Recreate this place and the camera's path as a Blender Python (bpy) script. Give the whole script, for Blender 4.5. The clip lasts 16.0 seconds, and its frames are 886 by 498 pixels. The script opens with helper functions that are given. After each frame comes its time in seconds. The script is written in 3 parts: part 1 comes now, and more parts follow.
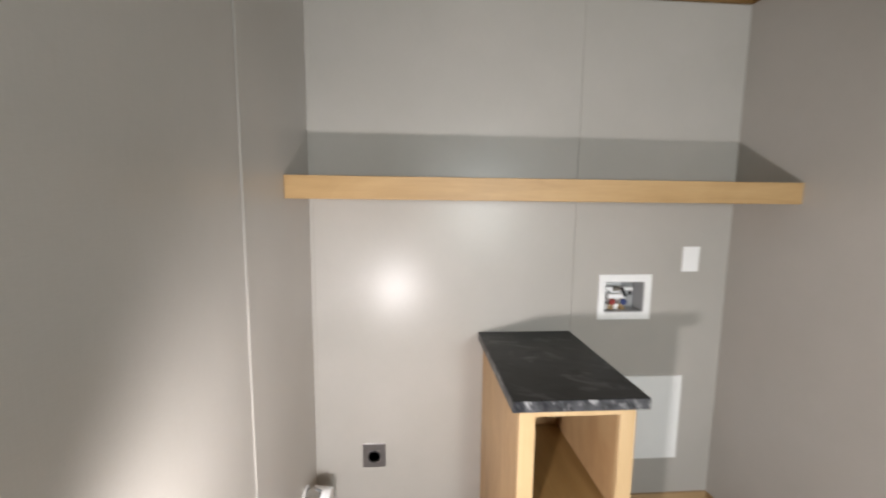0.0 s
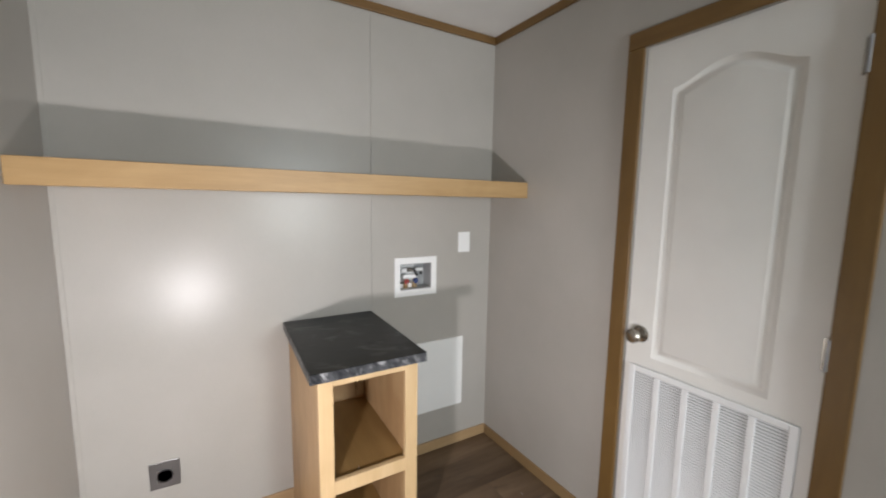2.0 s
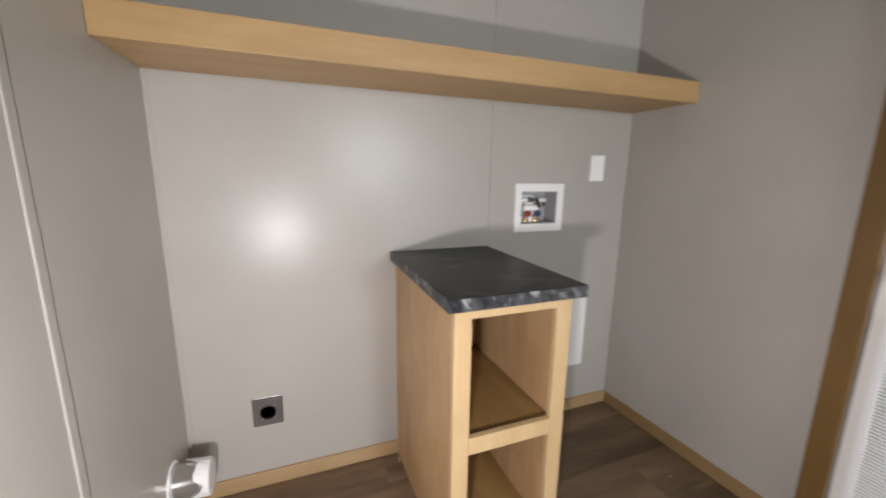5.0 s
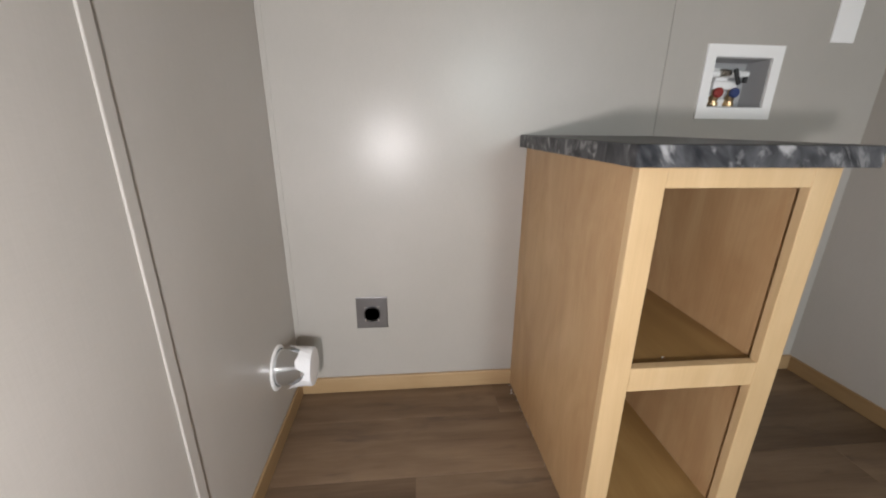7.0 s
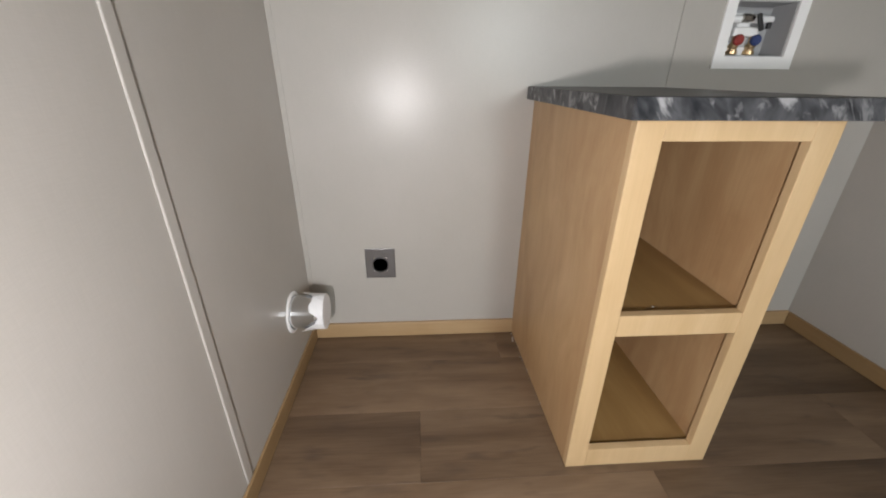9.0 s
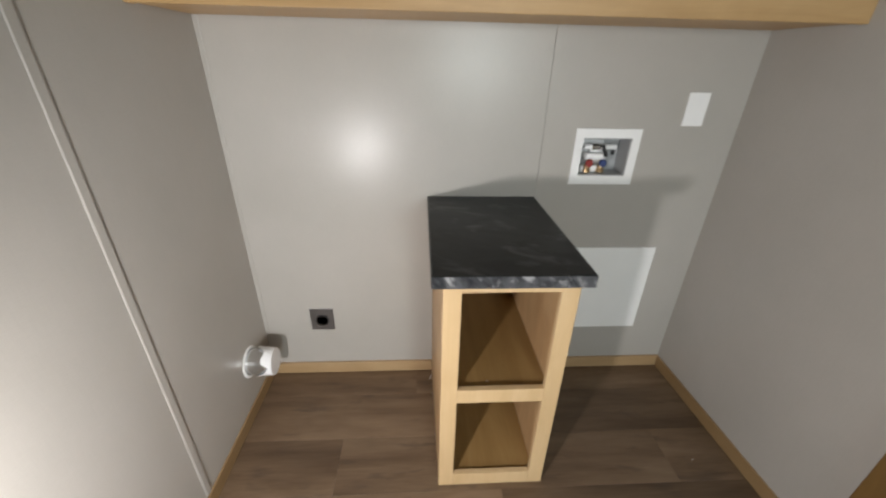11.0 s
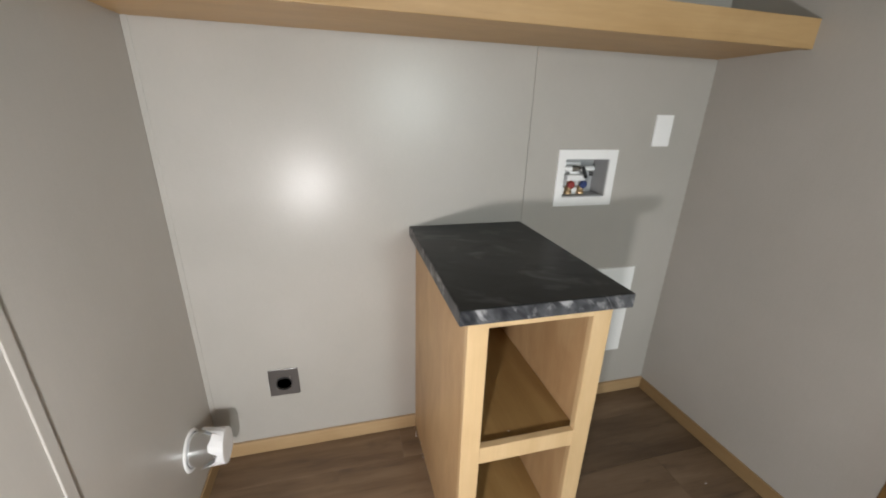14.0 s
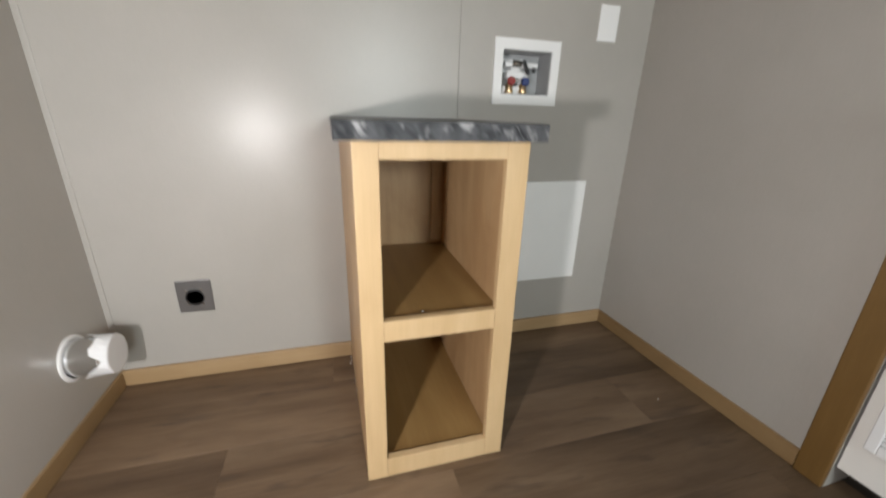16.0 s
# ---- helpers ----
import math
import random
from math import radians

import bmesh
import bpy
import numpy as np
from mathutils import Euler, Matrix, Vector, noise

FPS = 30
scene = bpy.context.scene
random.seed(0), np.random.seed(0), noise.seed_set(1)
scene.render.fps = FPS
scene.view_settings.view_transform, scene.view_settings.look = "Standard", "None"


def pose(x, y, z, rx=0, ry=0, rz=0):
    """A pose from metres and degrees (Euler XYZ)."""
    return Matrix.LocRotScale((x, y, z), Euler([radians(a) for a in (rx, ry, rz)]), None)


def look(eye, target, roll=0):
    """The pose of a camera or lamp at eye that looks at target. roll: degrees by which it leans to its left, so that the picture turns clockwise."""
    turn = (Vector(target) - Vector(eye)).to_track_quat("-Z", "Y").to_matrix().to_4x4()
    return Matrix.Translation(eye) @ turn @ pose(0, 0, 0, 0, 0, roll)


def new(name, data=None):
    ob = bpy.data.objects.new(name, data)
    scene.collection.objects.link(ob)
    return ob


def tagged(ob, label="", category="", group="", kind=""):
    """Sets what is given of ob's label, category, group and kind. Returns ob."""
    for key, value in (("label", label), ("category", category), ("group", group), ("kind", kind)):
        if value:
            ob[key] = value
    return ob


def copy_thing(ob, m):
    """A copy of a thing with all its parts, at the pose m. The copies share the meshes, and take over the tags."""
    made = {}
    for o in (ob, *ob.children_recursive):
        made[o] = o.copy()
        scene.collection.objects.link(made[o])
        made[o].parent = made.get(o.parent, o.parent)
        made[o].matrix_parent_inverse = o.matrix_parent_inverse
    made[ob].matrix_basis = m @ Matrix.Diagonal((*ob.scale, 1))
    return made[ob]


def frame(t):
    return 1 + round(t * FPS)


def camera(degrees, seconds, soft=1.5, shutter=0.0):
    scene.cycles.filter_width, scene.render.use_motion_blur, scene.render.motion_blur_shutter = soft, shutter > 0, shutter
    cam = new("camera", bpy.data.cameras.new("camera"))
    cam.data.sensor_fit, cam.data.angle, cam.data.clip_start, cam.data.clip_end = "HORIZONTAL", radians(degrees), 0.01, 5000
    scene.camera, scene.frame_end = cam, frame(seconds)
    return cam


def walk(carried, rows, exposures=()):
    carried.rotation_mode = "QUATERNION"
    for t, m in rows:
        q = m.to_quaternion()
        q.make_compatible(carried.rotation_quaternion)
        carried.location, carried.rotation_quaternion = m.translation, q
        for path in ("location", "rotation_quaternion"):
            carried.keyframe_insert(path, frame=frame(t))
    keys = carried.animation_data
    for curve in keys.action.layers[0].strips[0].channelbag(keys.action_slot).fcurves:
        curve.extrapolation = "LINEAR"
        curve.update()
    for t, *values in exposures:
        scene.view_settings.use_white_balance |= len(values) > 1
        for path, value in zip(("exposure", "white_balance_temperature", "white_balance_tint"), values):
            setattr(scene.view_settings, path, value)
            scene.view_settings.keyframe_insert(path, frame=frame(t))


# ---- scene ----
cam = camera(98.9, 16.0, soft=2.0, shutter=0.5)
PATH = [
    (0, (0.09, 0.106, 1.408), (0.231, 2.089, 1.182), 0.6),
    (0.5, (0.089, 0.045, 1.425), (0.545, 1.978, 1.188), 0.7),
    (1, (0.117, -0.002, 1.415), (0.745, 1.881, 1.173), 0.8),
    (1.5, (0.151, -0.036, 1.409), (0.953, 1.781, 1.17), 0.9),
    (2, (0.157, -0.062, 1.395), (1.152, 1.657, 1.156), 0.9),
    (2.5, (0.156, -0.088, 1.38), (1.285, 1.547, 1.15), 0.9),
    (3, (0.133, -0.072, 1.362), (1.304, 1.532, 1.132), 0.8),
    (3.5, (0.107, -0.018, 1.292), (1.291, 1.576, 1.054), 1.0),
    (4, (0.089, 0.028, 1.227), (1.232, 1.652, 0.983), 0.9),
    (4.5, (0.082, 0.126, 1.172), (1.037, 1.857, 0.871), 0.7),
    (5, (0.046, 0.324, 1.149), (0.752, 2.155, 0.762), 0.8),
    (5.2, (0.071, 0.362, 1.153), (0.668, 2.222, 0.724), 0.5),
    (7.3, (0.022, 0.569, 0.867), (0.202, 2.452, 0.219), 0.7),
    (7.5, (0.021, 0.565, 0.867), (0.205, 2.439, 0.193), 0.7),
    (8, (0.032, 0.543, 0.866), (0.201, 2.4, 0.141), 0.6),
    (10.3, (0.077, 0.475, 1.103), (0.156, 2.223, 0.135), 0.7),
    (10.5, (0.162, 0.418, 1.203), (0.245, 2.159, 0.222), 0.8),
    (11, (0.341, 0.329, 1.321), (0.452, 2.116, 0.431), 1.3),
    (11.5, (0.395, 0.309, 1.324), (0.649, 2.136, 0.553), 1.6),
    (12, (0.403, 0.318, 1.313), (0.783, 2.14, 0.58), 1.6),
    (12.5, (0.385, 0.317, 1.298), (0.831, 2.13, 0.579), 1.6),
    (13, (0.314, 0.317, 1.274), (0.781, 2.131, 0.572), 1.7),
    (13.5, (0.244, 0.38, 1.251), (0.722, 2.197, 0.565), 1.7),
    (14, (0.159, 0.477, 1.228), (0.641, 2.295, 0.549), 1.6),
    (14.5, (0.148, 0.491, 1.198), (0.64, 2.31, 0.528), 1.4),
    (15, (0.17, 0.488, 1.217), (0.682, 2.3, 0.544), 1.6),
    (15.5, (0.274, 0.438, 1.093), (0.803, 2.245, 0.419), 1.6),
    (16, (0.358, 0.419, 0.873), (0.894, 2.227, 0.206), 1.6),
]
EXPOSURES = ((0.0, -0.14, 6600, 14), (0.5, -0.2, 6600, 14), (1.5, -0.34, 6420, 13), (2.5, -0.2, 6440, 15), (3.5, -0.2, 6520, 16), (5.0, -0.46, 6540, 15), (8.0, -0.58, 6450, 13), (10.5, -0.57, 6500, 12), (11.5, -0.43, 6500, 10), (13.0, -0.42, 6500, 11), (15.0, -0.48, 6500, 10), (16.0, -0.42, 6500, 11))
walk(cam, [(t, look(eye, target, roll)) for t, eye, target, roll in PATH], EXPOSURES)

# ---- light ----
# daylight window in the room behind, and a small work light held low in front of the alcove
world = bpy.data.worlds.new("world")
world.use_nodes = True
scene.world = world
sky = world.node_tree.nodes.new("ShaderNodeTexSky")
sky.sky_type, sky.sun_disc, sky.sun_elevation, sky.sun_rotation = "NISHITA", False, radians(40), radians(60)
back_node = world.node_tree.nodes["Background"]
world.node_tree.links.new(sky.outputs[0], back_node.inputs[0])
back_node.inputs[1].default_value = 0.03


def lamp(name, kind, m, watts, colour):
    data = bpy.data.lights.new(name, kind)
    data.energy, data.color = watts, colour
    ob = new(name, data)
    ob.matrix_world = m
    return ob


day = lamp("unseen_window_daylight", "AREA", pose(1.06, -2.55, 1.36, 90, 0, 0), 70.0, (0.89, 0.98, 0.98))
day.data.shape, day.data.size, day.data.size_y = "RECTANGLE", 0.56, 0.62
# weak fill added to lift the closet door, set in an invented side window
side = lamp("unseen_window_daylight", "AREA", pose(-2.86, -1.20, 1.42, 90, 0, -90), 4.0, (1.0, 0.985, 0.94))
side.data.shape, side.data.size, side.data.size_y = "RECTANGLE", 0.9, 0.9
work = lamp("work_light", "SPOT", look((-0.07, 0.27, 0.755), (0.42, 1.70, 0.24)), 63.0, (0.985, 0.96, 0.952))
work.data.shadow_soft_size, work.data.spot_size, work.data.spot_blend = 0.03, radians(166), 0.60


# ---- materials ----
def mat(name, colour, rough=0.5, metal=0.0):
    m = bpy.data.materials.new(name)
    m.use_nodes = True
    b = m.node_tree.nodes["Principled BSDF"]
    b.inputs["Base Color"].default_value = (*colour, 1)
    b.inputs["Roughness"].default_value = rough
    b.inputs["Metallic"].default_value = metal
    return m


def nodes_of(m):
    return m.node_tree.nodes, m.node_tree.links, m.node_tree.nodes["Principled BSDF"]


def coords(m, scale, kind="Object"):
    n, l, b = nodes_of(m)
    tc, mp = n.new("ShaderNodeTexCoord"), n.new("ShaderNodeMapping")
    mp.inputs["Scale"].default_value = scale
    l.new(tc.outputs[kind], mp.inputs["Vector"])
    return mp.outputs["Vector"]


def noise_node(m, vec, scale, detail=4.0, rough=0.55, distortion=0.0):
    n, l, b = nodes_of(m)
    t = n.new("ShaderNodeTexNoise")
    t.inputs["Scale"].default_value, t.inputs["Detail"].default_value = scale, detail
    t.inputs["Roughness"].default_value, t.inputs["Distortion"].default_value = rough, distortion
    l.new(vec, t.inputs["Vector"])
    return t.outputs["Fac"]


def ramp(m, fac, stops):
    n, l, b = nodes_of(m)
    r = n.new("ShaderNodeValToRGB")
    while len(r.color_ramp.elements) < len(stops):
        r.color_ramp.elements.new(0.5)
    for e, (p, c) in zip(r.color_ramp.elements, stops):
        e.position, e.color = p, (*c, 1) if len(c) == 3 else c
    l.new(fac, r.inputs["Fac"])
    return r.outputs["Color"]


def mix(m, fac, a, b_, mode="MIX"):
    n, l, b = nodes_of(m)
    x = n.new("ShaderNodeMix")
    x.data_type, x.blend_type = "RGBA", mode
    for sock, v in ((x.inputs[0], fac), (x.inputs[6], a), (x.inputs[7], b_)):
        if isinstance(v, (int, float)):
            sock.default_value = v
        elif isinstance(v, tuple):
            sock.default_value = (*v, 1)
        else:
            l.new(v, sock)
    return x.outputs[2]


def bump(m, height, strength=0.2, distance=0.002):
    n, l, b = nodes_of(m)
    u = n.new("ShaderNodeBump")
    u.inputs["Strength"].default_value, u.inputs["Distance"].default_value = strength, distance
    l.new(height, u.inputs["Height"])
    l.new(u.outputs["Normal"], b.inputs["Normal"])


def spread(m, fac, lo, hi):
    n, l, b = nodes_of(m)
    r = n.new("ShaderNodeMapRange")
    r.inputs["To Min"].default_value, r.inputs["To Max"].default_value = lo, hi
    l.new(fac, r.inputs["Value"])
    return r.outputs["Result"]


def wall_material():
    m = mat("vinyl_wall_panel", (0.44, 0.41, 0.37), 0.28)
    n, l, b = nodes_of(m)
    weave = noise_node(m, coords(m, (60, 60, 700)), 1.0, 3)
    weave2 = noise_node(m, coords(m, (420, 420, 24)), 1.0, 3)
    cloud = noise_node(m, coords(m, (1, 1, 1)), 2.2, 5)
    tone = ramp(m, cloud, [(0.3, (0.406, 0.387, 0.352)), (0.7, (0.456, 0.433, 0.399))])
    fine = mix(m, 0.045, tone, ramp(m, weave, [(0.3, (0.25, 0.23, 0.2)), (0.7, (0.6, 0.57, 0.546))]))
    fine = mix(m, 0.035, fine, ramp(m, weave2, [(0.3, (0.25, 0.23, 0.2)), (0.7, (0.6, 0.57, 0.546))]))
    l.new(fine, b.inputs["Base Color"])
    b.inputs["Specular IOR Level"].default_value = 0.43
    l.new(spread(m, cloud, 0.29, 0.36), b.inputs["Roughness"])
    bump(m, weave2, 0.05, 0.0004)
    return m


def wood_material(name, dark, mid, light, along="x", rough=0.45, strength=0.06, blotch=0.42):
    m = mat(name, mid, rough)
    n, l, b = nodes_of(m)
    order = {"x": (0, 1, 1), "y": (1, 0, 1), "z": (1, 1, 0)}[along]
    grain = noise_node(m, coords(m, tuple((1.3, 14)[k] for k in order)), 1.0, 6, 0.62, 1.1)
    figure = noise_node(m, coords(m, tuple((3.0, 7.0)[k] for k in order)), 1.0, 4, 0.6, 0.8)
    fibre = noise_node(m, coords(m, tuple((9, 210)[k] for k in order)), 1.0, 3)
    tone = ramp(m, grain, [(0.28, dark), (0.5, mid), (0.75, light)])
    tone = mix(m, blotch, tone, ramp(m, figure, [(0.3, dark), (0.7, light)]))
    tone = mix(m, 0.07, tone, ramp(m, fibre, [(0.35, tuple(c * 0.5 for c in mid)), (0.65, light)]))
    l.new(tone, b.inputs["Base Color"])
    l.new(spread(m, grain, rough - 0.06, rough + 0.08), b.inputs["Roughness"])
    bump(m, fibre, strength, 0.0004)
    return m


def floor_material():
    m = mat("vinyl_plank", (0.2, 0.15, 0.11), 0.42)
    n, l, b = nodes_of(m)
    info = n.new("ShaderNodeObjectInfo")
    tc, mp = n.new("ShaderNodeTexCoord"), n.new("ShaderNodeMapping")
    l.new(tc.outputs["Object"], mp.inputs["Vector"])
    shift = n.new("ShaderNodeCombineXYZ")
    mul = n.new("ShaderNodeMath")
    mul.operation = "MULTIPLY"
    mul.inputs[1].default_value = 37.0
    l.new(info.outputs["Random"], mul.inputs[0])
    l.new(mul.outputs[0], shift.inputs["X"])
    l.new(mul.outputs[0], shift.inputs["Y"])
    l.new(shift.outputs[0], mp.inputs["Location"])

    def stretched(s):
        k = n.new("ShaderNodeMapping")
        k.inputs["Scale"].default_value = s
        l.new(mp.outputs["Vector"], k.inputs["Vector"])
        return k.outputs["Vector"]
    cloud = noise_node(m, stretched((1.3, 8.5, 1)), 1.0, 5, 0.58, 0.3)
    knots = noise_node(m, stretched((5.0, 19, 1)), 1.0, 3, 0.5, 0.3)
    fibre = noise_node(m, stretched((9, 240, 1)), 1.0, 4, 0.6)
    tone = ramp(m, cloud, [(0.30, (0.078, 0.047, 0.026)), (0.5, (0.146, 0.094, 0.055)), (0.70, (0.222, 0.152, 0.095))])
    tone = mix(m, ramp(m, knots, [(0.58, (0, 0, 0)), (0.74, (0.7, 0.7, 0.7))]), tone, (0.062, 0.042, 0.029))
    tone = mix(m, 0.08, tone, ramp(m, fibre, [(0.35, (0.06, 0.04, 0.03)), (0.65, (0.33, 0.26, 0.2))]))
    value = n.new("ShaderNodeHueSaturation")
    l.new(spread(m, info.outputs["Random"], 0.82, 1.2), value.inputs["Value"])
    l.new(tone, value.inputs["Color"])
    l.new(value.outputs["Color"], b.inputs["Base Color"])
    l.new(spread(m, cloud, 0.40, 0.54), b.inputs["Roughness"])
    b.inputs["Specular IOR Level"].default_value = 0.3
    bump(m, fibre, 0.15, 0.0006)
    return m


def laminate_material(name, dark, mid, light, stretch, turn, gloss, vein, curl):
    m = mat(name, dark, gloss)
    n, l, b = nodes_of(m)
    tc, mp = n.new("ShaderNodeTexCoord"), n.new("ShaderNodeMapping")
    mp.inputs["Rotation"].default_value = [radians(a) for a in turn]
    l.new(tc.outputs["Object"], mp.inputs["Vector"])
    sc = n.new("ShaderNodeMapping")
    sc.inputs["Scale"].default_value = stretch
    l.new(mp.outputs["Vector"], sc.inputs["Vector"])
    smoke = noise_node(m, sc.outputs["Vector"], 1.0, 3, 0.5, 0.8)
    b.inputs["Specular IOR Level"].default_value = 0.24
    wisp = noise_node(m, sc.outputs["Vector"], 1.2, 4, 0.55, curl)
    tone = ramp(m, smoke, [(0.36, dark), (0.58, mid), (0.72, dark)])
    tone = mix(m, ramp(m, wisp, [(vein, (0, 0, 0)), (vein + 0.14, (0.85, 0.85, 0.85))]), tone, light)
    l.new(tone, b.inputs["Base Color"])
    l.new(spread(m, smoke, gloss - 0.05, gloss + 0.06), b.inputs["Roughness"])
    return m


def plain_material(name, colour, rough, grain=90.0, depth=0.12, vary=0.06, metal=0.0):
    m = mat(name, colour, rough, metal)
    n, l, b = nodes_of(m)
    fine = noise_node(m, coords(m, (1, 1, 1)), grain, 3)
    cloud = noise_node(m, coords(m, (1, 1, 1)), 5.0, 4)
    lo, hi = tuple(c * (1 - vary) for c in colour), tuple(min(1, c * (1 + vary)) for c in colour)
    l.new(ramp(m, cloud, [(0.3, lo), (0.7, hi)]), b.inputs["Base Color"])
    l.new(spread(m, cloud, rough * 0.85, min(1, rough * 1.15)), b.inputs["Roughness"])
    bump(m, fine, depth, 0.0006)
    return m


WALL = wall_material()
OAK_X = wood_material("light_oak_board", (0.36, 0.215, 0.085), (0.455, 0.285, 0.124), (0.53, 0.35, 0.168), "x")
OAK_Z = wood_material("light_oak_frame", (0.53, 0.362, 0.185), (0.61, 0.428, 0.232), (0.665, 0.485, 0.278), "z")
PLY_Z = wood_material("cabinet_side_panel", (0.385, 0.225, 0.105), (0.52, 0.325, 0.165), (0.60, 0.415, 0.225), "z", 0.45, 0.06, 0.6)
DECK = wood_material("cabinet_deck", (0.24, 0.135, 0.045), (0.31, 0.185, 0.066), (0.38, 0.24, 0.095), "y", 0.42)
TRIM_X = wood_material("stained_trim_x", (0.128, 0.064, 0.017), (0.172, 0.091, 0.026), (0.220, 0.124, 0.041), "x")
TRIM_Y = wood_material("stained_trim_y", (0.123, 0.062, 0.016), (0.167, 0.090, 0.024), (0.216, 0.121, 0.038), "y")
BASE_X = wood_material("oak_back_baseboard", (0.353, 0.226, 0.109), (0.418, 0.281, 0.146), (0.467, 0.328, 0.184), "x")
# same oak as the back baseboard, with the side walls' shade in its colour
BASE_Y_SHADED = wood_material("oak_shaded_side_baseboard", (0.22, 0.135, 0.06), (0.275, 0.175, 0.082), (0.33, 0.22, 0.108), "y")
TRIM_Z = wood_material("stained_trim_z", (0.119, 0.061, 0.015), (0.163, 0.088, 0.023), (0.211, 0.120, 0.037), "z")
PLANK = floor_material()
GAP = mat("panel_joint", (0.14, 0.13, 0.115), 0.7)
JOINT = mat("dark_joint", (0.03, 0.024, 0.018), 0.8)
CEILING = plain_material("ceiling_paint", (0.78, 0.77, 0.75), 0.9, 220, 0.5, 0.03)
DOOR_PAINT = plain_material("door_paint", (0.81, 0.80, 0.77), 0.38, 160, 0.10, 0.025)
GRILLE = plain_material("grille_enamel", (0.84, 0.85, 0.86), 0.35, 90, 0.03, 0.02)
PLASTIC = plain_material("white_plastic", (0.88, 0.88, 0.875), 0.33, 60, 0.03, 0.02)
PANEL_WHITE = plain_material("white_access_panel", (0.86, 0.86, 0.85), 0.45, 200, 0.08, 0.02)
LAMINATE = laminate_material("black_marble_laminate", (0.0045, 0.005, 0.0055), (0.018, 0.0195, 0.020), (0.075, 0.078, 0.08), (6.0, 12, 8), (0, 0, 24), 0.36, 0.56, 0.6)
LAM_EDGE = laminate_material("marble_edge_band", (0.012, 0.013, 0.016), (0.080, 0.082, 0.088), (0.35, 0.35, 0.355), (27, 27, 9), (0, 40, 0), 0.40, 0.55, 1.1)
STEEL = plain_material("brushed_steel", (0.29, 0.285, 0.29), 0.42, 300, 0.1, 0.08, 1.0)
NICKEL = plain_material("satin_nickel", (0.42, 0.39, 0.35), 0.24, 200, 0.04, 0.06, 1.0)
ALUMINIUM = plain_material("thin_aluminium", (0.82, 0.83, 0.84), 0.16, 40, 0.25, 0.05, 1.0)
BRASS = plain_material("raw_brass", (0.52, 0.38, 0.22), 0.28, 200, 0.08, 0.12, 1.0)
BLACK = plain_material("black_plastic", (0.012, 0.012, 0.013), 0.45, 120, 0.05, 0.1)
SOCKET = plain_material("dark_brown_plastic", (0.016, 0.014, 0.015), 0.65, 120, 0.05, 0.1)
RED = plain_material("red_plastic", (0.26, 0.03, 0.025), 0.45, 120, 0.05, 0.1)
BLUE = plain_material("blue_plastic", (0.025, 0.045, 0.15), 0.45, 120, 0.05, 0.1)
RECESS = plain_material("grey_moulded_plastic", (0.40, 0.405, 0.41), 0.45, 60, 0.03, 0.03)
PAPER = plain_material("white_paper", (0.82, 0.82, 0.83), 0.75, 50, 0.15, 0.02)
# shade between the louvres, put into a dark colour
SHADE = plain_material("louvre_gap_shade", (0.10, 0.104, 0.108), 0.6, 90, 0.03, 0.03)


# ---- building helpers ----
def add_box(bm, x0, x1, y0, y1, z0, z1, bevel=0.0, segs=1):
    m = Matrix.LocRotScale(((x0 + x1) / 2, (y0 + y1) / 2, (z0 + z1) / 2), None, (x1 - x0, y1 - y0, z1 - z0))
    made = bmesh.ops.create_cube(bm, size=1, matrix=m)["verts"]
    if bevel:
        edges = list({e for v in made for e in v.link_edges})
        bmesh.ops.bevel(bm, geom=edges, offset=bevel, segments=segs, affect="EDGES", profile=0.5)
    return bm


def box(x0, x1, y0, y1, z0, z1, bevel=0.0, segs=1):
    return add_box(bmesh.new(), x0, x1, y0, y1, z0, z1, bevel, segs)


def add_tube(bm, m, r0, r1, depth, n=28, caps=True, bevel=0.0):
    """A cone or cylinder along m's z axis, centred on m."""
    made = bmesh.ops.create_cone(bm, cap_ends=caps, segments=n, radius1=r0, radius2=r1, depth=depth, matrix=m)["verts"]
    if bevel:
        edges = [e for e in {e for v in made for e in v.link_edges} if any(len(f.verts) > 4 for f in e.link_faces)]
        bmesh.ops.bevel(bm, geom=edges, offset=bevel, segments=2, affect="EDGES", profile=0.5)
    return bm


def lathe(profile, m, n=32):
    """Turns (radius, height) pairs round m's z axis."""
    bm = bmesh.new()
    rings = []
    for r, h in profile:
        rings.append([bm.verts.new(m @ Vector((r * math.cos(6.28318 * k / n), r * math.sin(6.28318 * k / n), h))) for k in range(n)])
    for a, b in zip(rings, rings[1:]):
        for k in range(n):
            bm.faces.new((a[k], a[(k + 1) % n], b[(k + 1) % n], b[k]))
    if profile[0][0] > 0.0005:
        bm.faces.new(list(reversed(rings[0])))
    if profile[-1][0] > 0.0005:
        bm.faces.new(rings[-1])
    bmesh.ops.recalc_face_normals(bm, faces=bm.faces)
    return bm


def mesh_of(name, bm, material, smooth=False):
    bmesh.ops.recalc_face_normals(bm, faces=bm.faces)
    data = bpy.data.meshes.new(name)
    bm.to_mesh(data)
    bm.free()
    data.materials.append(material)
    if smooth:
        for p in data.polygons:
            p.use_smooth = True
        data.set_sharp_from_angle(angle=radians(35))
    return data


def part(name, bm, material, parent=None, label="", smooth=False):
    ob = new(name, mesh_of(name, bm, material, smooth))
    if parent is not None:
        ob.parent = parent
    if label:
        tagged(ob, label)
    return ob


